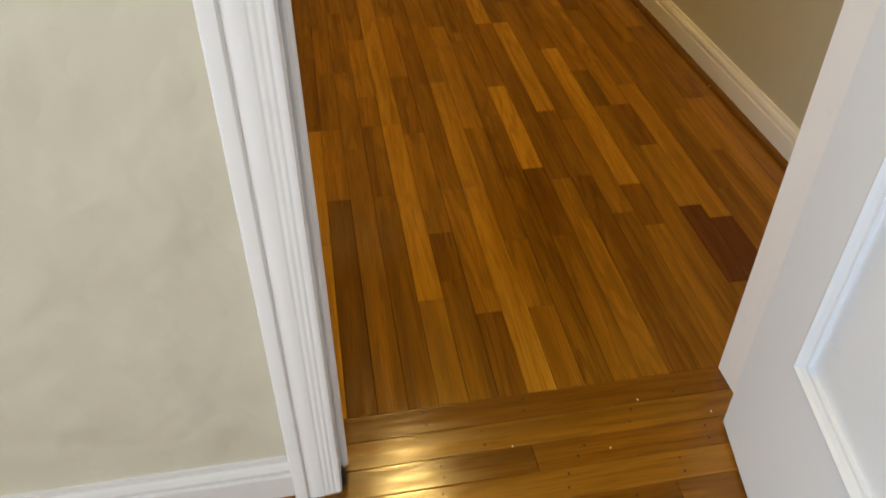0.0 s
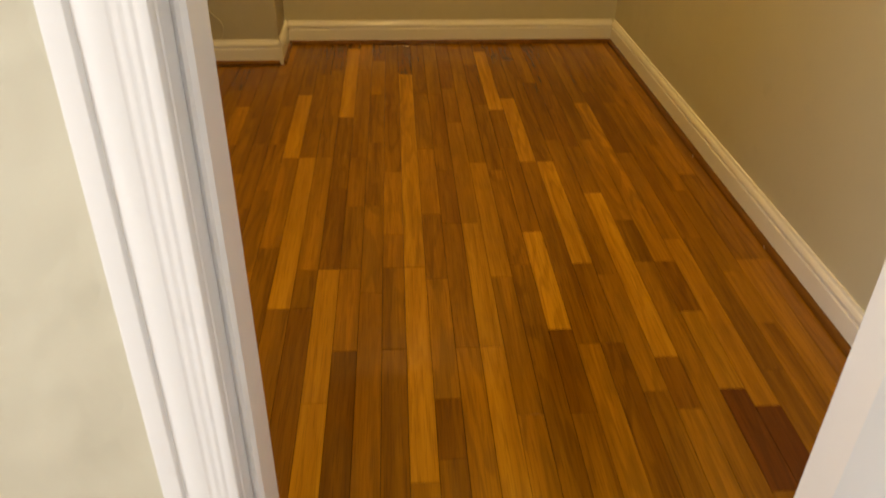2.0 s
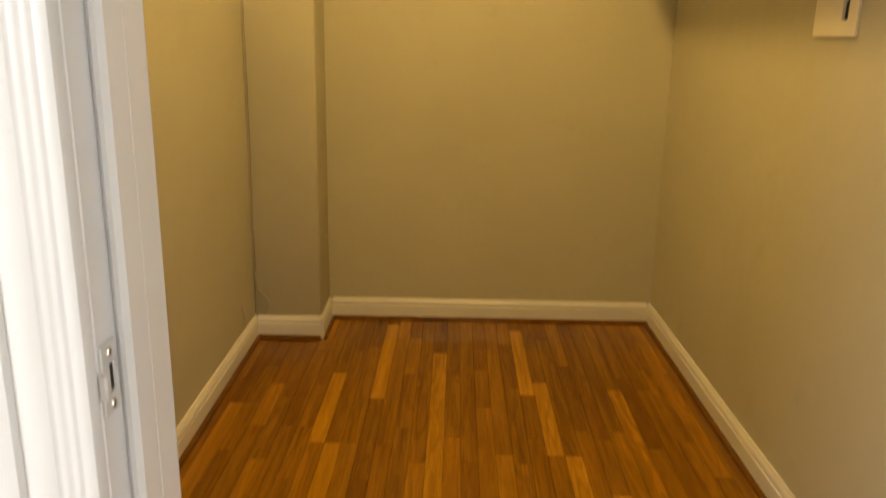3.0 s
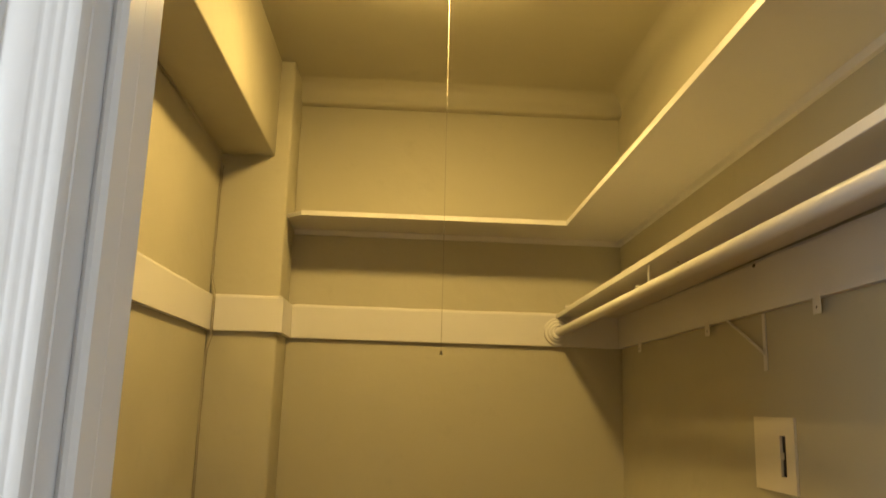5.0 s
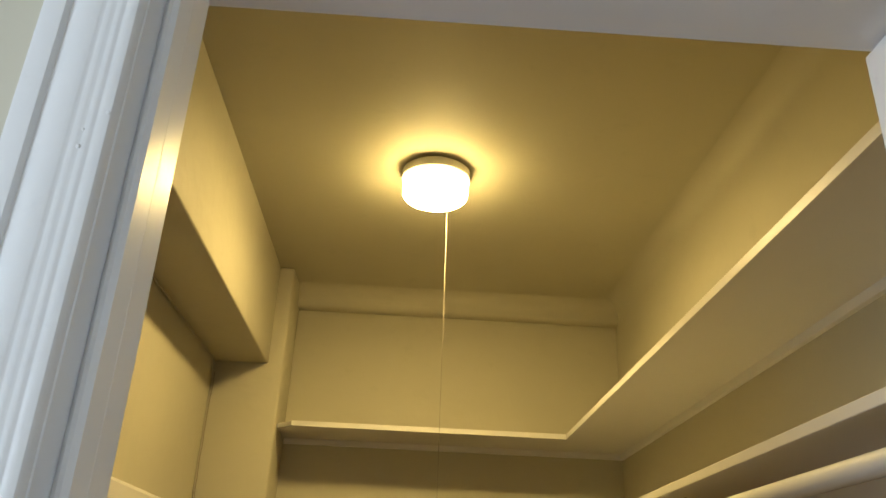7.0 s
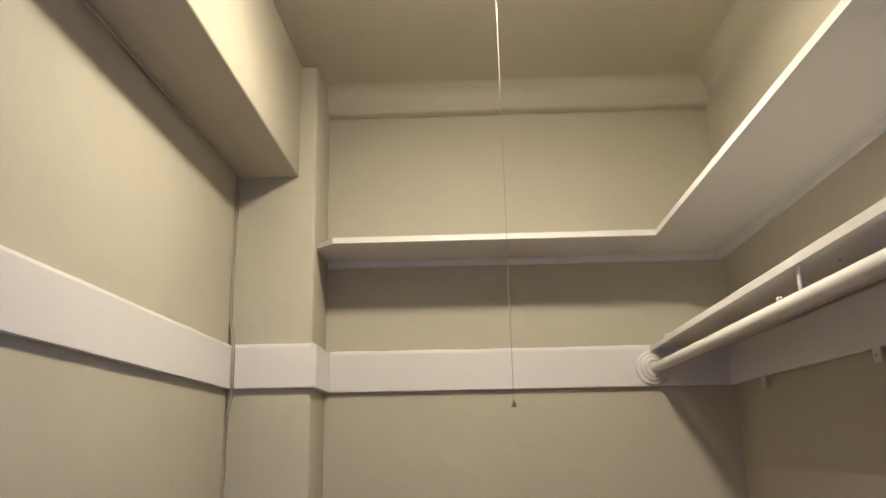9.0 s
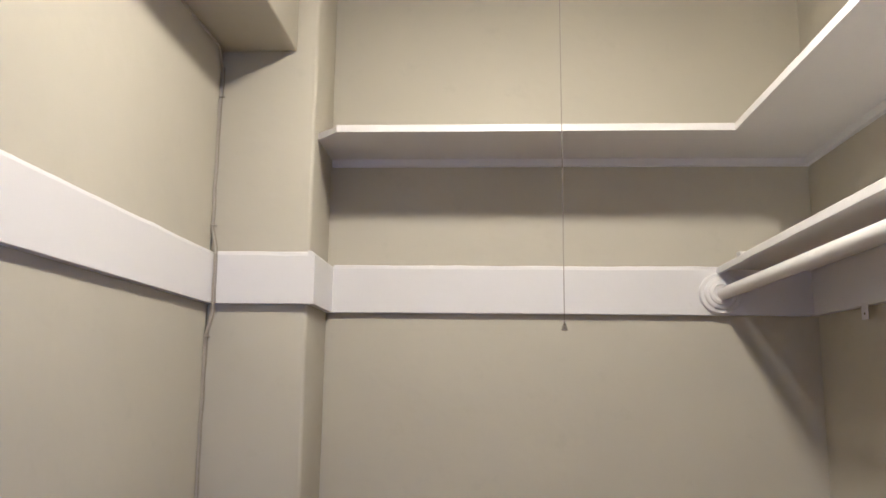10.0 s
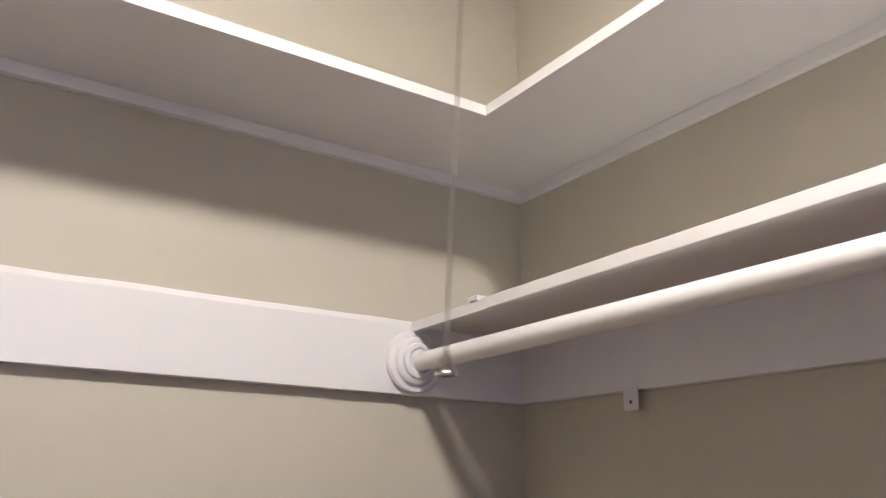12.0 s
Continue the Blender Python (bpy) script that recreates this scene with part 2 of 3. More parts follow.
def structure(name, bm, material, label="", category="", smooth=False):
    me = mesh_of(name, bm, material)
    if smooth:
        smooth_by_angle(me)
    return tagged(new(name, me), label, category, "", "structure")


# ---- plan ----
LEFT, RIGHT, BACK, FRONT = -0.690, 0.938, 2.572, -0.010   # closet
PIL_Y, PIL_X = 2.331, -0.428                              # pillar face and side
ROOM_Y = -0.122                                           # room side of the closet wall
CEIL_Z = 2.70
JL, JR, HEAD = -0.160, 0.492, 2.013                       # door opening
RX0, RX1, RY0 = -2.4, 2.6, -4.2                           # room
T = 0.12

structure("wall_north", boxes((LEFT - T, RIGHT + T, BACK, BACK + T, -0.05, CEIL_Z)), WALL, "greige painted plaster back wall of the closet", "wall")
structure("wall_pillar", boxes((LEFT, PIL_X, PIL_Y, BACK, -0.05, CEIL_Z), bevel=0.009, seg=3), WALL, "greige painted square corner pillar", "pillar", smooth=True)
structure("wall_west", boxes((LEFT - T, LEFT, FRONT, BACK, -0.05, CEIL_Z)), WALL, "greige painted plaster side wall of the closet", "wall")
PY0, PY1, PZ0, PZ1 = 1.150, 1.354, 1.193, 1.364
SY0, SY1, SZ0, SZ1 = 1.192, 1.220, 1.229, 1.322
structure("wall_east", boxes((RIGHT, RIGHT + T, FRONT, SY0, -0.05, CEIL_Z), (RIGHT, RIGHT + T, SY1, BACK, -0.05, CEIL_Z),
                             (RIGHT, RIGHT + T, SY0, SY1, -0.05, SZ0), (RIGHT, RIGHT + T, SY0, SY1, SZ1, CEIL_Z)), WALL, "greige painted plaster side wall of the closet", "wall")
JT = 0.032
structure("wall_south", boxes((RX0, JL - JT, ROOM_Y, FRONT, -0.05, CEIL_Z), (JR + JT, RX1, ROOM_Y, FRONT, -0.05, CEIL_Z),
                              (JL - JT, JR + JT, ROOM_Y, FRONT, HEAD + JT, CEIL_Z)), ROOM_WALL, "greige lumpy plaster wall beside the closet doorway", "wall")
structure("wall_room_west", boxes((RX0 - T, RX0, RY0, WIN_Y0, -0.05, CEIL_Z), (RX0 - T, RX0, WIN_Y1, FRONT, -0.05, CEIL_Z),
                                  (RX0 - T, RX0, WIN_Y0, WIN_Y1, -0.05, WIN_Z0), (RX0 - T, RX0, WIN_Y0, WIN_Y1, WIN_Z1, CEIL_Z)), ROOM_WALL, "greige plaster wall with the room's wide window", "wall")
structure("wall_room_east", boxes((RX1, RX1 + T, RY0, FRONT, -0.05, CEIL_Z)), ROOM_WALL, "greige plaster wall of the room", "wall")
structure("wall_room_south", boxes((RX0 - T, WS_X0, RY0 - T, RY0, -0.05, CEIL_Z), (WS_X1, RX1 + T, RY0 - T, RY0, -0.05, CEIL_Z),
                                   (WS_X0, WS_X1, RY0 - T, RY0, -0.05, WIN_Z0), (WS_X0, WS_X1, RY0 - T, RY0, WIN_Z1, CEIL_Z)), ROOM_WALL, "greige plaster wall behind the viewer", "wall")
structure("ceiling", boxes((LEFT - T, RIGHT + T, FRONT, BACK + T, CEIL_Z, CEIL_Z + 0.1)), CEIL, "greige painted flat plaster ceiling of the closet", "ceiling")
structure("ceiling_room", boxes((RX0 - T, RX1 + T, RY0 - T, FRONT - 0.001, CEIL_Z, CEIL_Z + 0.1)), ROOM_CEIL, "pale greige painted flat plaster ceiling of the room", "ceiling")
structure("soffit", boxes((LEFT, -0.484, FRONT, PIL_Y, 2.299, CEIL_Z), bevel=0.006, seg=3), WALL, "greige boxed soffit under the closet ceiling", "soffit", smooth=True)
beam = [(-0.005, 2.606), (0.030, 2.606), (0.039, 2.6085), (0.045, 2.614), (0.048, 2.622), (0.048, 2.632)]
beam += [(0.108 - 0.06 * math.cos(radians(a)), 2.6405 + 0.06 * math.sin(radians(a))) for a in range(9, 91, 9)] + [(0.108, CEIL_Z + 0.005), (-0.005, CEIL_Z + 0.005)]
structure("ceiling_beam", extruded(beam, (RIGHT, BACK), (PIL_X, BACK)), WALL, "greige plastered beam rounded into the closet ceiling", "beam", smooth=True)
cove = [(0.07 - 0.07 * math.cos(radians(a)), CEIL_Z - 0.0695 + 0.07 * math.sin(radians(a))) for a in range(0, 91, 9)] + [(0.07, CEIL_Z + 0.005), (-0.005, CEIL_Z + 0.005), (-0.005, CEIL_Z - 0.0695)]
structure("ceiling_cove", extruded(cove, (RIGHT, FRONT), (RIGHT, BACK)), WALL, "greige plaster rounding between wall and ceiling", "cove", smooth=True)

# room window
window = tagged(new("window_1"), "unseen white wooden window with a clear pane", "window", "", "structure")
part("window_frame", boxes((RX0 - T, RX0 + 0.01, WIN_Y0, WIN_Y0 + 0.05, WIN_Z0, WIN_Z1), (RX0 - T, RX0 + 0.01, WIN_Y1 - 0.05, WIN_Y1, WIN_Z0, WIN_Z1),
                           (RX0 - T, RX0 + 0.01, WIN_Y0 + 0.05, WIN_Y1 - 0.05, WIN_Z0, WIN_Z0 + 0.05), (RX0 - T, RX0 + 0.01, WIN_Y0 + 0.05, WIN_Y1 - 0.05, WIN_Z1 - 0.05, WIN_Z1)), TRIM, window)
pane = part("pane", boxes((RX0 - 0.09, RX0 - 0.085, WIN_Y0 + 0.05, WIN_Y1 - 0.05, WIN_Z0 + 0.05, WIN_Z1 - 0.05)), GLASS, window)
pane.visible_shadow = False
# Unseen window added only to hold the south fill lamp.
window = tagged(new("window_2"), "unseen white wooden window with a clear pane", "window", "", "structure")
part("window_frame", boxes((WS_X0, WS_X0 + 0.05, RY0 - T, RY0 + 0.01, WIN_Z0, WIN_Z1), (WS_X1 - 0.05, WS_X1, RY0 - T, RY0 + 0.01, WIN_Z0, WIN_Z1),
                           (WS_X0 + 0.05, WS_X1 - 0.05, RY0 - T, RY0 + 0.01, WIN_Z0, WIN_Z0 + 0.05), (WS_X0 + 0.05, WS_X1 - 0.05, RY0 - T, RY0 + 0.01, WIN_Z1 - 0.05, WIN_Z1)), TRIM, window)
pane = part("pane", boxes((WS_X0 + 0.05, WS_X1 - 0.05, RY0 - 0.09, RY0 - 0.085, WIN_Z0 + 0.05, WIN_Z1 - 0.05)), GLASS, window)
pane.visible_shadow = False

# ---- trim ----
rail_rng = random.Random(23)


def rail_bm(z0, z1, depth, a, b):
    """A board from a to b; its top edge is filled to the wall with many coats of uneven paint."""
    a, b = Vector((a[0], a[1], 0)), Vector((b[0], b[1], 0))
    way = (b - a).normalized()
    out = Vector((-way.y, way.x, 0))
    count = max(1, int((b - a).length / 0.025))
    bm, rings, drift = bmesh.new(), [], 0.0
    for i in range(count + 1):
        drift = 0.7 * drift + rail_rng.uniform(-0.0011, 0.0011)
        fine = rail_rng.uniform(-0.0004, 0.0004)
        prof = [(0, z0), (depth - 0.001, z0), (depth, z0 + 0.001), (depth, z1 - 0.010 + 0.6 * drift), (depth - 0.0016, z1 - 0.0075 + drift + fine),
                (depth - 0.006, z1 - 0.001 + drift), (depth - 0.012, z1 + 0.002 + 0.5 * drift), (0, z1 + 0.003 + drift)]
        q = a + (b - a) * (i / count)
        rings.append([bm.verts.new(q + out * o + Vector((0, 0, u))) for o, u in prof])
    for r0, r1 in zip(rings, rings[1:]):
        for i in range(8):
            bm.faces.new((r0[i], r0[(i + 1) % 8], r1[(i + 1) % 8], r1[i]))
    bm.faces.new(rings[0][::-1])
    bm.faces.new(rings[-1])
    bmesh.ops.recalc_face_normals(bm, faces=bm.faces[:])
    return bm


RZ0, RZ1, RD = 1.617, 1.751, 0.018
for a, b in (((RIGHT - RD, BACK), (PIL_X + RD, BACK)), ((PIL_X, BACK), (PIL_X, PIL_Y - RD)), ((PIL_X, PIL_Y), (LEFT + RD, PIL_Y)),
             ((LEFT, PIL_Y), (LEFT, FRONT)), ((RIGHT, FRONT), (RIGHT, BACK))):
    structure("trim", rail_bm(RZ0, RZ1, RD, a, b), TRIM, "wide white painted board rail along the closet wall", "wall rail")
base_profile = [(0, 0.0), (0.013, 0.0), (0.013, 0.060), (0.0120, 0.0625), (0.0085, 0.0635), (0.0085, 0.0665), (0.0115, 0.0685), (0.0115, 0.0755), (0.0090, 0.083), (0.006, 0.087), (0.005, 0.094), (0, 0.094)]
shoe_profile = [(0, 0.0), (0.012, 0.0), (0.0115, 0.006), (0.009, 0.011), (0.004, 0.015), (0, 0.016)]
BD = 0.013


def shifted(profile, d):
    return [(o + d, u) for o, u in profile]


runs = [((RIGHT - BD, BACK), (PIL_X + BD, BACK)), ((PIL_X, BACK), (PIL_X, PIL_Y - BD)), ((PIL_X, PIL_Y), (LEFT + BD, PIL_Y)),
        ((LEFT, PIL_Y), (LEFT, FRONT)), ((RIGHT, FRONT), (RIGHT, BACK))]
for a, b in runs:
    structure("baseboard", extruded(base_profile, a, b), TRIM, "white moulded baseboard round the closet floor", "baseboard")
    structure("shoe_moulding", extruded(shifted(shoe_profile, BD), a, b), OAK_SHOE, "brown varnished oak shoe moulding", "moulding")
room_base = [(0, 0.0), (0.014, 0.0), (0.014, 0.058), (0.0130, 0.0605), (0.0095, 0.0615), (0.0095, 0.0645), (0.0125, 0.0665), (0.0125, 0.072), (0.0095, 0.079), (0.0065, 0.084), (0.0055, 0.092), (0, 0.092)]
room_shoe = [(0, 0.0), (0.014, 0.0), (0.0138, 0.004), (0.012, 0.007), (0.006, 0.010), (0, 0.011)]
CO = -0.2405
for a, b in (((CO, ROOM_Y), (RX0, ROOM_Y)), ((RX1, ROOM_Y), (JR + 0.0805, ROOM_Y)), ((RX0, ROOM_Y), (RX0, RY0)), ((RX0, RY0), (RX1, RY0)), ((RX1, RY0), (RX1, ROOM_Y))):
    structure("baseboard", extruded(room_base, a, b), TRIM, "white moulded baseboard of the room", "baseboard")
    structure("shoe_moulding", extruded(shifted(room_shoe, 0.014), a, b), OAK_SILL, "brown varnished oak shoe moulding", "moulding")


# ---- doorway: jambs, stops and moulded casing ----
def casing_bm(length, mirror):
    """Upright casing: across is x from the inner edge outwards, thickness towards -y."""
    prof = [(0.0, 0.0), (0.0, 0.0095), (0.0015, 0.0120), (0.004, 0.0128), (0.0082, 0.0131), (0.0094, 0.0128), (0.0106, 0.0130),
            (0.0120, 0.0137), (0.0140, 0.0140), (0.0158, 0.0138), (0.0172, 0.0138), (0.0190, 0.0145), (0.0212, 0.0148), (0.0232, 0.0147), (0.0245, 0.0146),
            (0.0262, 0.0154), (0.0280, 0.0159), (0.0458, 0.0164), (0.0472, 0.0155), (0.0486, 0.0155),
            (0.0498, 0.0180), (0.0515, 0.0196), (0.0655, 0.0210), (0.0676, 0.0202), (0.0690, 0.0175), (0.0690, 0.0)]
    bm = bmesh.new()
    rings = [[bm.verts.new((mirror * u, -w, z)) for u, w in prof] for z in (0.0, length)]
    k = len(prof)
    for i in range(k):
        j = (i + 1) % k
        bm.faces.new((rings[0][i], rings[0][j], rings[1][j], rings[1][i]))
    bm.faces.new(rings[0][::-1])
    bm.faces.new(rings[1])
    bmesh.ops.recalc_face_normals(bm, faces=bm.faces[:])
    return bm


frame_ob = tagged(new("door_frame"), "white enamelled moulded door casing and jambs", "door frame", "", "structure")
CX = JL - 0.011
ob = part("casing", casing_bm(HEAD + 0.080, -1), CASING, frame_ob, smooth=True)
ob.location = (CX, ROOM_Y, 0)
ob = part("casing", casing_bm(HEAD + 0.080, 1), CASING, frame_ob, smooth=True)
ob.location = (JR + 0.011, ROOM_Y, 0)
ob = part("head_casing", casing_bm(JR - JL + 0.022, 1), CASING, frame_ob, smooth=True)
ob.matrix_basis = Matrix.Translation((JL - 0.011, ROOM_Y, HEAD + 0.011)) @ Matrix(((0, 0, 1, 0), (0, 1, 0, 0), (1, 0, 0, 0), (0, 0, 0, 1)))
JY0, JY1 = ROOM_Y - 0.001, FRONT + 0.002
RB, RBY = 0.010, -0.094   # rabbet depth, and where the thicker part of the jamb begins
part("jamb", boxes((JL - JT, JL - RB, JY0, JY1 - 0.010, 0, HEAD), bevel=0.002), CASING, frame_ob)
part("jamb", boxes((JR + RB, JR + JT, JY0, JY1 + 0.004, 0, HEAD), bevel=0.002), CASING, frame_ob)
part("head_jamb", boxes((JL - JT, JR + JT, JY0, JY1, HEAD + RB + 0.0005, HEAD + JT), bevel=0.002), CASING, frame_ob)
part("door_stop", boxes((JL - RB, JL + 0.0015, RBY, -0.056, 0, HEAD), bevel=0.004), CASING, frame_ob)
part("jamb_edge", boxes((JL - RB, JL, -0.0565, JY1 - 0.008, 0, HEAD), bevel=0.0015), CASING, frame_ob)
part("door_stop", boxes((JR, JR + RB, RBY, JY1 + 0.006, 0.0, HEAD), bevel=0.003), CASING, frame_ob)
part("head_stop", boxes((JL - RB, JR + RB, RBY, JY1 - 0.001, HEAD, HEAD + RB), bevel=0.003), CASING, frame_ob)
# strike plate
strike = thing("strike_plate", "small painted metal strike plate on the door jamb", "strike plate", at=(JL - 0.010, -0.109, 0.948))
bm = boxes((0.0, 0.0025, -0.012, 0.012, -0.026, -0.010), (0.0, 0.0025, -0.012, 0.012, 0.010, 0.026), (0.0, 0.0025, -0.012, -0.001, -0.010, 0.010), (0.0, 0.0025, 0.006, 0.012, -0.010, 0.010), bevel=0.0006)
part("plate", bm, TRIM, strike)
part("lip", boxes((0.0, 0.006, -0.016, -0.010, -0.012, 0.008), bevel=0.0015), TRIM, strike)
part("latch_hole", boxes((0.0003, 0.0012, -0.001, 0.006, -0.010, 0.010)), BLACK, strike, "dark latch hole")
for z in (-0.019, 0.019):
    s = part("screw", lathe([(0.0, 0.0), (0.0035, 0.0), (0.003, 0.0012), (0.0, 0.0015)], 12), CHROME, strike)
    s.matrix_basis = pose(0.0026, 0, z, 0, 90, 0)

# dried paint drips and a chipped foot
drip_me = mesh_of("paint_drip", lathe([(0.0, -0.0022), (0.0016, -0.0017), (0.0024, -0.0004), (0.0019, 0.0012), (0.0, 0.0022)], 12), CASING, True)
for u, w, z, size in ((0.0035, 0.0112, 1.806, 1.0), (0.0170, 0.0138, 1.776, 0.7), (0.0168, 0.0138, 1.790, 0.45), (0.0560, 0.0204, 1.719, 0.6)):
    d = new("paint_drip", drip_me)
    d.parent = frame_ob
    d.matrix_basis = Matrix.Translation((CX - u, ROOM_Y - w, z)) @ Matrix.Diagonal((size, size * 0.8, size * 1.3, 1))
part("chipped_foot", boxes((JL - 0.0103, JL - 0.0045, -0.123, -0.108, 0.0002, 0.020), bevel=0.001), BLACK, frame_ob, "dark chipped hole at the foot of the jamb")

# ---- open door ----
door = tagged(new("door_1"), "white painted panelled closet door standing open", "door", "", "structure")
DW, DH, DT = 0.645, 1.998, 0.035
SW, BR, PT = 0.118, 0.267, 0.010   # stile, bottom rail, panel recess
panels = ((BR, 0.98), (1.12, DH - 0.12))
stiles = [(-DT, 0, 0, SW, 0, DH), (-DT, 0, DW - SW, DW, 0, DH), (-DT, 0, SW, DW - SW, 0, BR), (-DT, 0, SW, DW - SW, 0.98, 1.12), (-DT, 0, SW, DW - SW, DH - 0.12, DH)]
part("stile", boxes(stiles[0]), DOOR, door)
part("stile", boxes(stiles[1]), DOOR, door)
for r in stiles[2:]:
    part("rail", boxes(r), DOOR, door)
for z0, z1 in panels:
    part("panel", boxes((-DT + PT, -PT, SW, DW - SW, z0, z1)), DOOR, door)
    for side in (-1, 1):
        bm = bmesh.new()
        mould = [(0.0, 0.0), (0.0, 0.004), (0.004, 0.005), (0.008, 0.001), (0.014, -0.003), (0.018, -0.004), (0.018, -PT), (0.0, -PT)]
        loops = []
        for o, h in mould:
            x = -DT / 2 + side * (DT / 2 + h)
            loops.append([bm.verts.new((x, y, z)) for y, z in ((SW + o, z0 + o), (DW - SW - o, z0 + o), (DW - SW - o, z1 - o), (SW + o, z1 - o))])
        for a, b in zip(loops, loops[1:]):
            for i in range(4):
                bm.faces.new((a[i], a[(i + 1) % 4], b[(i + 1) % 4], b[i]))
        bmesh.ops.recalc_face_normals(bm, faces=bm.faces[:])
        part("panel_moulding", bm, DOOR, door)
DOOR_ANGLE = 11.0
# local y runs from hinge to latch edge, local x = 0 is the face seen from the doorway
door.matrix_basis = Matrix.Translation((0.446, -0.118, 0.008)) @ Matrix.Rotation(radians(-DOOR_ANGLE), 4, "Z") @ Matrix.Diagonal((-1, -1, 1, 1))

# ---- shelves, rod and hardware ----
upper = thing("corner_shelf", "white painted corner shelf running round two closet walls", "shelf")
upper.matrix_basis = Matrix.Translation((0, BACK, 2.06)) @ Matrix.Rotation(-0.007, 4, "X") @ Matrix.Translation((0, -BACK, -2.06))
UX, UY, UZ, UT = 0.655, 2.309, 2.064, 0.019
bm = bmesh.new()
plan = [(RIGHT, FRONT), (RIGHT, BACK), (PIL_X, BACK), (PIL_X, 2.375), (-0.366, UY + 0.004), (UX + 0.004, UY + 0.004), (UX + 0.004, FRONT)]
low, top = [bm.verts.new((x, y, UZ + 0.001)) for x, y in plan], [bm.verts.new((x, y, UZ + UT - 0.001)) for x, y in plan]
bm.faces.new(low), bm.faces.new(top[::-1])
for i in range(len(plan)):
    j = (i + 1) % len(plan)
    bm.faces.new((low[i], low[j], top[j], top[i]))
bmesh.ops.recalc_face_normals(bm, faces=bm.faces[:])
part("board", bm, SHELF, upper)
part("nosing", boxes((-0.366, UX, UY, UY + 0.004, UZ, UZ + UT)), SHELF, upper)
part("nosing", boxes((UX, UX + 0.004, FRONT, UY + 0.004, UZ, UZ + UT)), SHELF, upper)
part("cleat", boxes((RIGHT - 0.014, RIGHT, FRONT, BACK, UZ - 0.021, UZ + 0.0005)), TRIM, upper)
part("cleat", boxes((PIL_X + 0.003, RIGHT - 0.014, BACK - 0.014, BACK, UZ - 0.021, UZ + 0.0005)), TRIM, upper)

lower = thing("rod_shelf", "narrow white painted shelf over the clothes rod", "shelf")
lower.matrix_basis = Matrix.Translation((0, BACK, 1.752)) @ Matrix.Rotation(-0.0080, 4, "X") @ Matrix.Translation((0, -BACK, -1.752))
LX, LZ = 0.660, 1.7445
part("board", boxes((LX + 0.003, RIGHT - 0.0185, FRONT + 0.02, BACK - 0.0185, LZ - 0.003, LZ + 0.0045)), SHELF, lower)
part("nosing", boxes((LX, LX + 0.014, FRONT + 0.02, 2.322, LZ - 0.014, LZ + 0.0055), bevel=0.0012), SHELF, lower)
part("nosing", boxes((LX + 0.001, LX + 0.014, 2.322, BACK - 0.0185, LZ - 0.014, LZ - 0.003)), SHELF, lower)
# Added strip that keeps lamp light from leaking between board and wall.
part("light_block_strip", boxes((RIGHT - 0.0215, RIGHT - 0.0005, FRONT + 0.02, BACK - 0.0185, LZ + 0.0047, LZ + 0.013)), SHELF, lower)
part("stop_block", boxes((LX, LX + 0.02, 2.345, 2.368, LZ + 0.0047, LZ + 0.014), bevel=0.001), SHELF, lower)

rod = thing("clothes_rod", "white painted round wooden clothes rod under the shelf", "clothes rod")
rod.matrix_basis = pose(0.672, 0, 1.683, -0.2, 0, 0)
RR = 0.0172
p = part("pole", lathe([(RR, FRONT + 0.015), (RR, 2.552)], 28), SHELF, rod, smooth=True)
p.matrix_basis = pose(0, 0, 0, -90, 0, 0)
p = part("clip", boxes((-0.006, 0.006, -0.004, 0.004, RR - 0.003, RR + 0.008), bevel=0.002), SHELF, rod)
p.location = (0, 1.455, 0)
p = part("hanger_strap", boxes((-0.0015, 0.0015, -0.006, 0.006, RR - 0.002, 0.062)), SHELF, rod)
p.location = (0, 1.352, 0)
rosette = thing("rod_rosette", "white painted turned wooden rosette holding the rod end", "rod socket", at=(0.668, 2.5545, 1.676))
p = part("disc", lathe([(0.0, 0.0), (0.057, 0.0), (0.057, 0.008), (0.054, 0.012), (0.045, 0.013), (0.043, 0.018), (0.040, 0.020), (0.033, 0.020), (0.031, 0.026), (0.024, 0.028), (0.020, 0.024), (0.0, 0.024)], 48), TRIM, rosette, smooth=True)
p.matrix_basis = pose(0, 0, 0, 90, 0, 0)

bracket = thing("shelf_bracket", "white painted metal shelf bracket with a diagonal brace", "bracket", at=(RIGHT, 1.280, 1.52))
part("wall_plate", boxes((-0.003, 0.0, -0.008, 0.008, -0.045, RZ0 - 1.52 - 0.0005)), SHELF, bracket)
part("brace", tube([(-0.004, 0, -0.004), (-0.008, 0.012, 0.006), (-0.014, 0.09, 0.050), (-0.020, 0.178, 0.096)], 0.0035, 8), SHELF, bracket, smooth=True)
strap = None
for y, z in ((2.266, 1.584), (1.604, 1.587), (0.992, 1.582)):
    if strap is None:
        strap = thing("rail_strap", "white painted metal strap hanging from the rail", "strap", "straps on the rail", at=(RIGHT - RD, y, z))
        part("strip", boxes((-0.0014, 0.0, -0.0165, 0.0165, 0.0, 0.040), bevel=0.0004), SHELF, strap)
        h = part("nail_hole", lathe([(0.0, 0.0), (0.003, 0.0), (0.003, 0.0004), (0.0, 0.0004)], 10), BLACK, strap)
        h.matrix_basis = pose(-0.0015, 0, 0.014, 0, -90, 0)
    else:
        copy_thing(strap, pose(RIGHT - RD, y, z))
hole_me = mesh_of("screw_hole", lathe([(0.0, 0.0), (0.005, 0.0), (0.004, 0.0005), (0.0, 0.0005)], 14), BLACK)
hole = tagged(new("screw_hole", hole_me), "dark empty screw hole in the white rail", "hole")
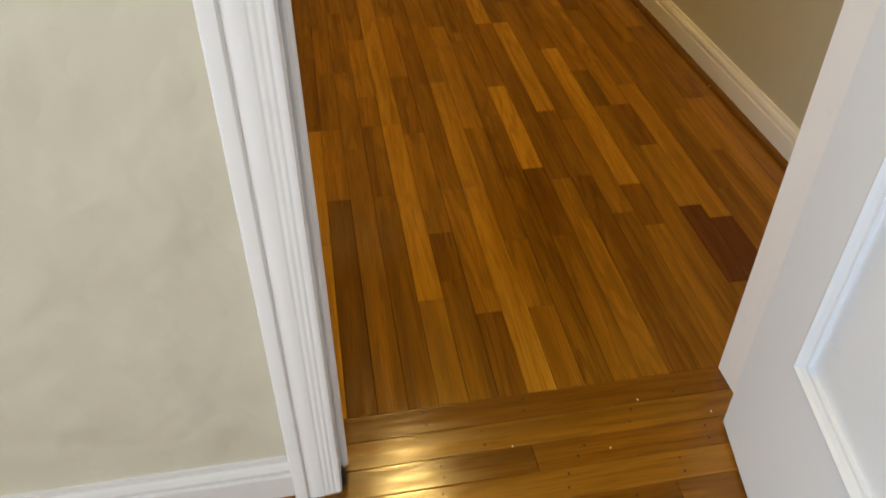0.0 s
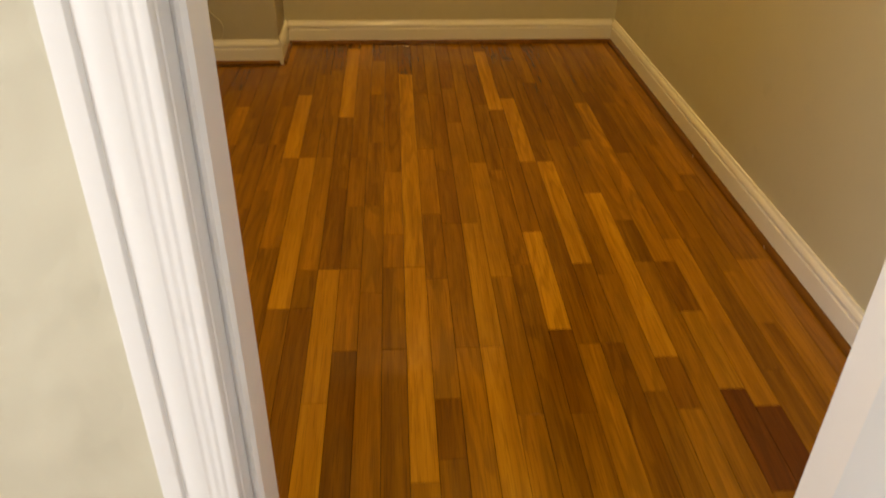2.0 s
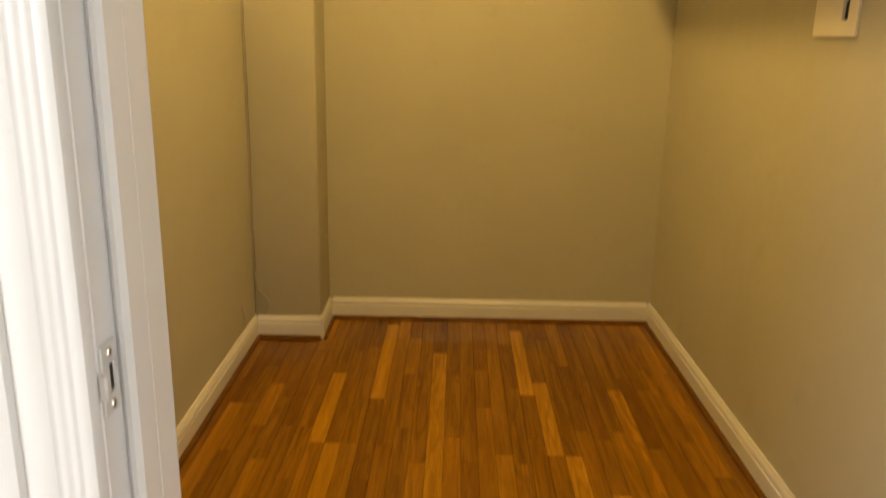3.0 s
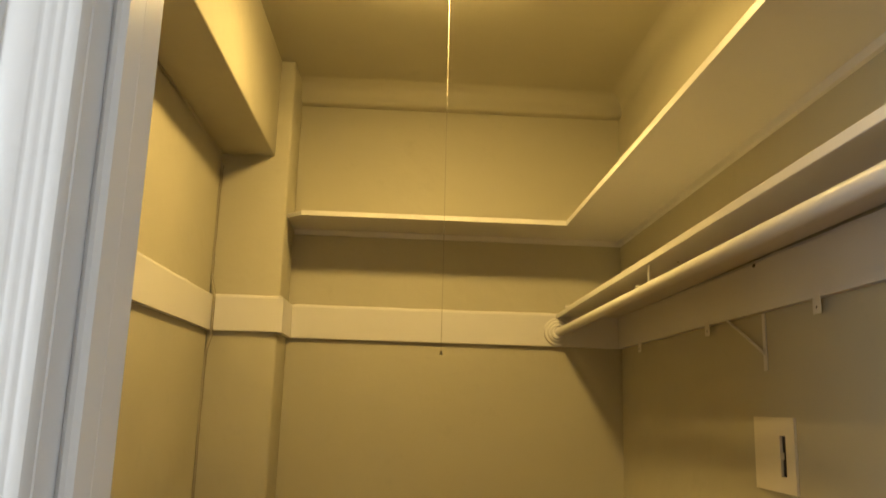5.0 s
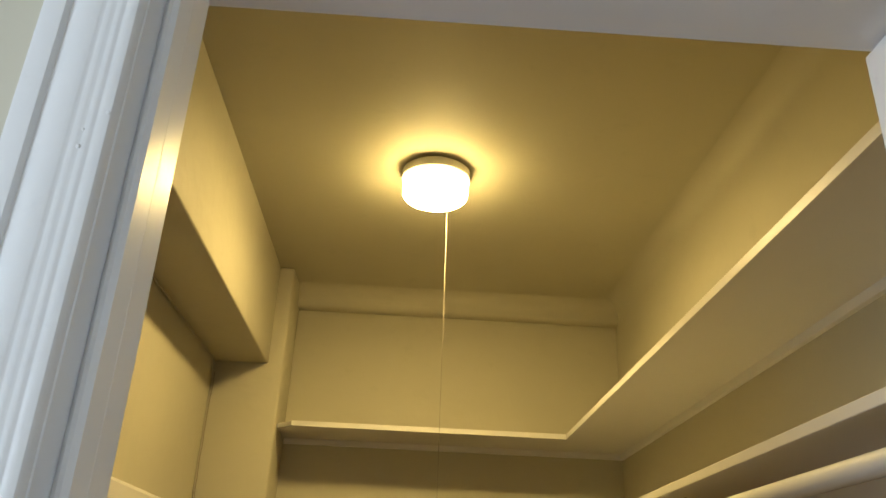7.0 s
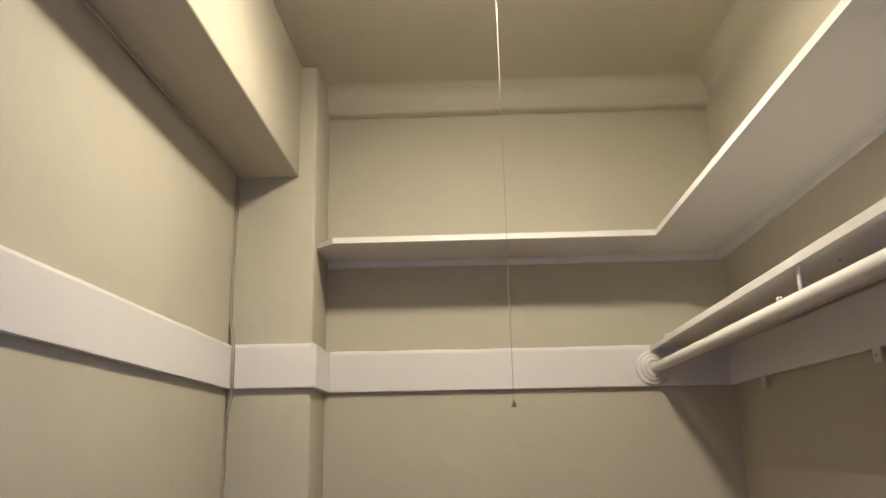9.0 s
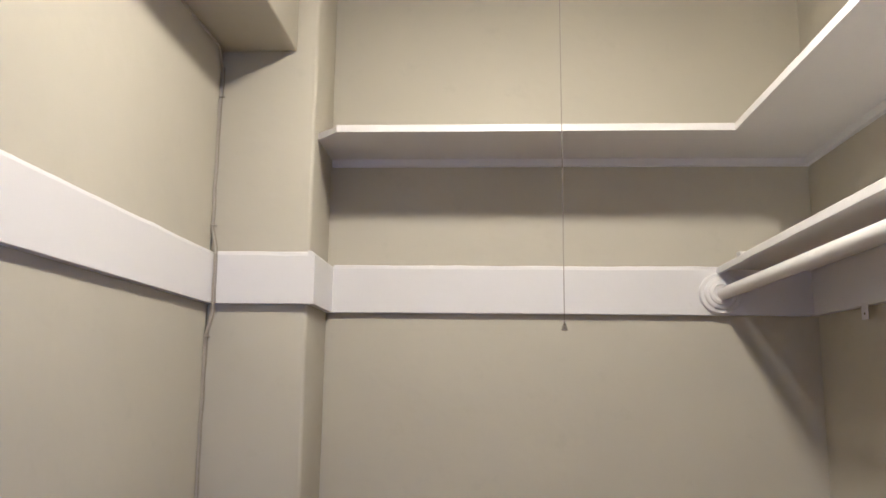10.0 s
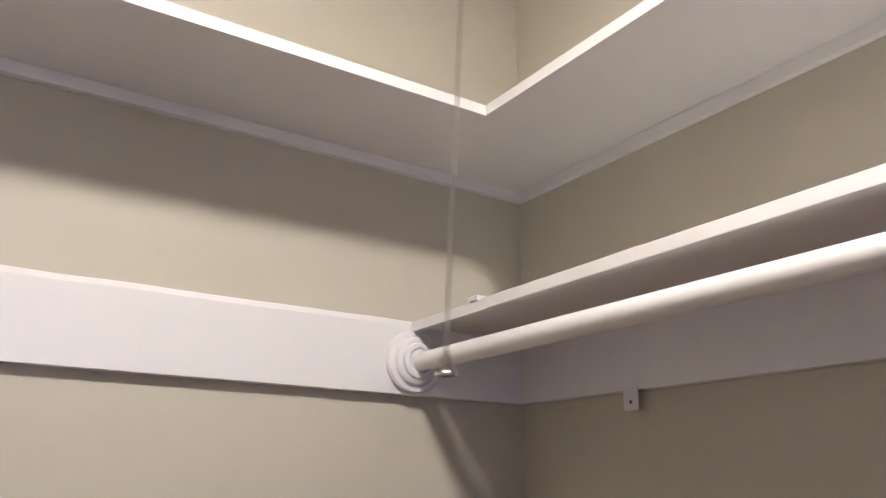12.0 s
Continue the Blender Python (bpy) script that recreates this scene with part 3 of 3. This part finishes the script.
hole.matrix_basis = pose(RIGHT - RD - 0.0002, 1.284, 1.737, 0, -90, 0) @ Matrix.Diagonal((1, 1.9, 1, 1))
hole = tagged(new("screw_hole", hole_me), "small dark hole under the narrow shelf", "hole")
hole.matrix_basis = pose(0.748, 1.346, 1.7511, 180, 0, 0) @ Matrix.Diagonal((0.7, 0.9, 1, 1))

# wall plate with an open slot
plate = thing("switch_plate", "painted cover plate with an open dark slot", "switch plate", at=(RIGHT, 0, 0))
part("cover", boxes((-0.006, 0, PY0, SY0, PZ0, PZ1), (-0.006, 0, SY1, PY1, PZ0, PZ1), (-0.006, 0, SY0, SY1, PZ0, SZ0), (-0.006, 0, SY0, SY1, SZ1, PZ1)), PLATE, plate)
part("slot_box", boxes((0.001, 0.024, SY0, SY1, SZ0, SZ1)), BLACK, plate, "black inside of the slot")
part("toggle", boxes((-0.004, 0.0008, 1.212, 1.2195, 1.268, 1.284), bevel=0.0015), PLATE, plate)

# ceiling lamp with pull chain
LPX, LPY = 0.102, 1.480
lamp = thing("ceiling_lamp", "round flush ceiling lamp, lit, with a pull chain", "ceiling lamp", at=(LPX, LPY, CEIL_Z))
part("canopy", lathe([(0.0, -0.0), (0.092, -0.0), (0.092, -0.006), (0.104, -0.008), (0.106, -0.034), (0.102, -0.037), (0.0, -0.037)], 56), SHELF, lamp, "cream painted metal rim", smooth=True)
part("glass_drum", lathe([(0.0, -0.0375), (0.095, -0.0375), (0.098, -0.044), (0.100, -0.070), (0.099, -0.083), (0.096, -0.088), (0.0, -0.088)], 56), BULB, lamp, "glowing opal glass drum", smooth=True)
part("diffuser", lathe([(0.0, -0.0882), (0.096, -0.0882), (0.092, -0.092), (0.080, -0.0955), (0.0, -0.097)], 56), BULB_LOW, lamp, "glowing opal glass bottom", smooth=True)
part("chain_arm", tube([(0.034, 0.092, -0.026), (0.041, 0.108, -0.030)], 0.003), CHROME, lamp)
part("pull_chain", tube([(0.041, 0.108, -0.030), (0.044, 0.120, -0.20), (0.047, 0.143, -0.55), (0.051, 0.173, -1.0), (0.052, 0.1855, -1.1745)], 0.0008, 6), CHAIN, lamp, "thin dull metal pull chain")
p = part("chain_bell", lathe([(0.0, 0.0014), (0.0040, 0.0008), (0.0046, 0.0), (0.0056, 0.0004), (0.0056, 0.0018), (0.0046, 0.0032), (0.0041, 0.0066), (0.0030, 0.0098), (0.0018, 0.0116), (0.0018, 0.0135), (0.0, 0.0140)], 20), CHROME, lamp, smooth=True)
p.location = (0.052, 0.1855, -1.188)

# cord in the corner
rng = random.Random(4)


def corner_cord(dx, dy, z0, z1):
    pts = []
    z = z0
    while z < z1:
        off = 0.0 if not (RZ0 - 0.03 < z < RZ1 + 0.02) else RD
        pts.append((LEFT + dx + off + rng.uniform(-0.0012, 0.0018), PIL_Y - dy - off + rng.uniform(-0.001, 0.0004), z))
        z += 0.055
    return pts


pts = corner_cord(0.0035, 0.0030, 0.11, 2.285)
loop = [(LEFT + 0.046, PIL_Y - 0.016, 0.099), (LEFT + 0.058, PIL_Y - 0.014, 0.122), (LEFT + 0.062, PIL_Y - 0.011, 0.146), (LEFT + 0.055, PIL_Y - 0.008, 0.166), (LEFT + 0.036, PIL_Y - 0.005, 0.182), (LEFT + 0.016, PIL_Y - 0.004, 0.205)]
run = [(LEFT + 0.012, y, 2.292 - 0.004 * math.sin(y * 7)) for y in (2.27, 2.1, 1.9, 1.6, 1.3, 1.0, 0.6, 0.2)]
wire = thing("corner_wire", "thin painted cord stapled up the wall corner", "cord")
part("cord", tube(loop + [q for q in pts if q[2] > 0.24] + run, 0.0026), CORD, wire, smooth=True)
part("second_cord", tube([(x + 0.0048 + 0.001 * math.sin(z * 9), y + 0.0012, z) for x, y, z in pts if z > 0.26], 0.0016), CORD_DARK, wire, "thin second wire, darkened for the shaded gap", smooth=True)
for z in (1.534, 1.821, 2.172, 0.9):
    s = part("staple", boxes((-0.007, 0.009, -0.003, 0.004, -0.0018, 0.0018), bevel=0.001), CORD, wire)
    s.location = (LEFT + 0.008, PIL_Y - 0.006, z)
stub = tagged(new("wire_stub", mesh_of("wire_stub", tube([(LEFT + 0.002, 2.17, 0.095), (LEFT + 0.006, 2.155, 0.13), (LEFT + 0.004, 2.14, 0.17), (LEFT + 0.003, 2.125, 0.20)], 0.002), CORD)), "short loose end of painted cord above the baseboard", "cord")

# ---- floors ----
W, SKEW = 0.0508, 0.011
floor = structure("floor", boxes((RX0 - T, RX1 + T, RY0 - T, FRONT, -0.060, -0.0125), (LEFT - T, RIGHT + T, FRONT, BACK + T, -0.060, -0.0125)), SUBFLOOR, "varnished golden oak strip floor", "floor")
strip_meshes = {}


def strip_mesh(length, material):
    """One floor strip with eased top edges, its length along y, top at z = 0."""
    key = (round(length / 0.05), material.name)
    if key not in strip_meshes:
        h, w, c = key[0] * 0.05 / 2 - 0.0003, W / 2 - 0.00035, 0.0006
        lows = [(-w, -h), (w, -h), (w, h), (-w, h)]
        tops = [(-w + c, -h + c), (w - c, -h + c), (w - c, h - c), (-w + c, h - c)]
        verts = [(x, y, -0.012) for x, y in lows] + [(x, y, -c) for x, y in lows] + [(x, y, 0) for x, y in tops]
        faces = [(0, 3, 2, 1), (8, 9, 10, 11)]
        for k in (0, 4):
            faces += [(k + i, k + (i + 1) % 4, k + 4 + (i + 1) % 4, k + 4 + i) for i in range(4)]
        me = bpy.data.meshes.new("strip")
        me.from_pydata(verts, [], faces)
        me.materials.append(material)
        strip_meshes[key] = me
    return strip_meshes[key]


rng = random.Random(11)
CHOICE = (OAK_MID,) * 9 + (OAK_DARK,) * 2 + (OAK_WARM,) * 2
# strips of a marked tone: number across, start, end
PALE = {(-7, 1.5, 2.0), (-6, 0.75, 1.5), (-4, 1.8, 2.5), (-4, 0.45, 0.9), (-4, 0.0, 0.45), (0, 0.9, 2.2), (0, 0.25, 0.9), (0, 0.0, 0.25), (6, 1.85, 2.45),
        (7, 1.45, 1.95), (4, 0.85, 1.45), (3, 0.6, 1.1), (3, 0.0, 0.6), (8, 0.9, 1.45), (6, 0.65, 1.05), (10, 0.55, 1.25), (12, 0.45, 0.7)}
WARM = {(-2, 2.0, 2.35), (1, 1.55, 2.0), (3, 1.1, 1.75), (-1, 1.05, 1.4), (-2, 0.8, 1.2), (11, 1.1, 1.6), (12, 0.9, 1.15), (1, 0.45, 0.85), (16, 1.35, 2.05), (9, 0.45, 0.85),
        (-5, 0.9, 1.5), (4, 0.4, 0.85), (4, 0.2, 0.4), (13, 0.75, 1.0), (15, 0.65, 0.85), (-8, 0.6, 0.9), (-11, 1.6, 1.9), (7, 0.0, 0.6)}
DEEP = {(12, 0.2, 0.45), (13, 0.15, 0.4), (2, 0.0, 0.2), (12, 0.7, 0.9)}
marked = sorted([(k, a, b, OAK_LIGHT) for k, a, b in PALE] + [(k, a, b, OAK_WARM) for k, a, b in WARM]
                + [(k, a, b, OAK_DEEP if k in (12, 13) and a < 0.5 else OAK_DARK) for k, a, b in DEEP], key=lambda r: r[:3])


def lay(x, y, length, turn, material):
    ob = new("strip", strip_mesh(length, material))
    ob.matrix_basis = pose(x, y, rng.uniform(-0.0003, 0.0), 0, 0, turn)
    ob.parent = floor


for k in range(-14, 19):
    end = 2.30 if (k + 1) * W < PIL_X - 0.01 else 2.55
    rows, y = [], 0.0
    for kk, a, b, m in marked:
        if kk == k:
            rows.append((a, b, m))
    spans = []
    for a, b, m in rows + [(end, end, None)]:
        while a - y > 0.04:
            step = min(rng.choice((0.3, 0.4, 0.5, 0.6, 0.75, 0.9)), a - y)
            if a - y - step < 0.15:
                step = a - y
            spans.append((y, y + step, rng.choice(CHOICE)))
            y += step
        if m:
            spans.append((a, b, m))
            y = b
    for a, b, m in spans:
        mid = (a + b) / 2
        lay((k + 0.5) * W + SKEW * mid, mid, b - a, -math.degrees(SKEW), m)
# room strips run the other way
for j in range(0, 21):
    y = -(j + 0.5) * W
    x0, x1 = (JL + 0.001, JR + 0.035) if j < 2 else (RX0 + 0.03, RX1 - 0.03)
    if j < 2:
        x0, x1 = JL - 0.025, JL + 0.675
        lay((x0 + x1) / 2, y, x1 - x0, 90, (OAK_DARK, OAK_WARM)[j])
        continue
    x = x0
    while x1 - x > 0.05:
        step = min(rng.choice((0.4, 0.6, 0.75, 0.9, 1.2)), 0.05 * int((x1 - x) / 0.05))
        if j < 9 and -1.4 < x < -0.7:      # long strips lie across the doorway
            step = 1.6 + 0.1 * (j % 3)
        lay(x + step / 2, y, step, 90, (OAK_DARK, OAK_WARM)[j % 2] if j < 7 or rng.random() < 0.8 else OAK_MID)
        x += step
verts, faces = [], []
for j in range(21, 82):
    y0, y1 = -(j + 1) * W + 0.0004, -j * W - 0.0004
    x = RX0 + 0.02
    while x < RX1 - 0.02:
        x1 = min(x + rng.uniform(0.5, 1.2), RX1 - 0.02)
        b = len(verts)
        verts += [(x, y0, 0), (x1 - 0.0006, y0, 0), (x1 - 0.0006, y1, 0), (x, y1, 0)] + [(x, y0, -0.012), (x1 - 0.0006, y0, -0.012), (x1 - 0.0006, y1, -0.012), (x, y1, -0.012)]
        faces += [(b, b + 1, b + 2, b + 3)] + [(b + 4 + i, b + 4 + (i + 1) % 4, b + (i + 1) % 4, b + i) for i in range(4)]
        x = x1
me = bpy.data.meshes.new("far_strips")
me.from_pydata(verts, [], faces)
me.materials.append(OAK_MID)
far = tagged(new("far_strips", me), "", "", "", "stuff")
far.parent = floor

# paint specks left on the floor and shoe moulding
for x, y, z in ((0.252, -0.130, 0.0), (0.329, -0.046, 0.0), (0.440, -0.09, 0.0), (0.905, 0.931, 0.012), (0.903, 1.45, 0.010), (0.10, -0.10, 0.0)):
    s = tagged(new("paint_speck", mesh_of("paint_speck", lathe([(0.0, 0.0), (0.0015, 0.0), (0.0010, 0.0010), (0.0, 0.0012)], 7), SPECK)), "tiny dried white paint speck on the floor", "speck")
    s.matrix_basis = pose(x, y, z, 0, 0, rng.uniform(0, 90))

# top nails of the border strips
nail_me = mesh_of("nail", lathe([(0.0, 0.0), (0.0022, 0.0), (0.0016, 0.0004), (0.0, 0.0005)], 8), NAIL)
for j in range(0, 9):
    x = -0.55 + rng.uniform(0, 0.12)
    while x < 0.46:
        if j > 1 or -0.14 < x < 0.47:
            for dy in (-0.011, 0.012):
                ob = new("nail", nail_me)
                ob.matrix_basis = pose(x + rng.uniform(-0.01, 0.01), -(j + 0.5) * W + dy + rng.uniform(-0.003, 0.003), 0.0)
                ob.parent = floor
        x += rng.uniform(0.16, 0.26)
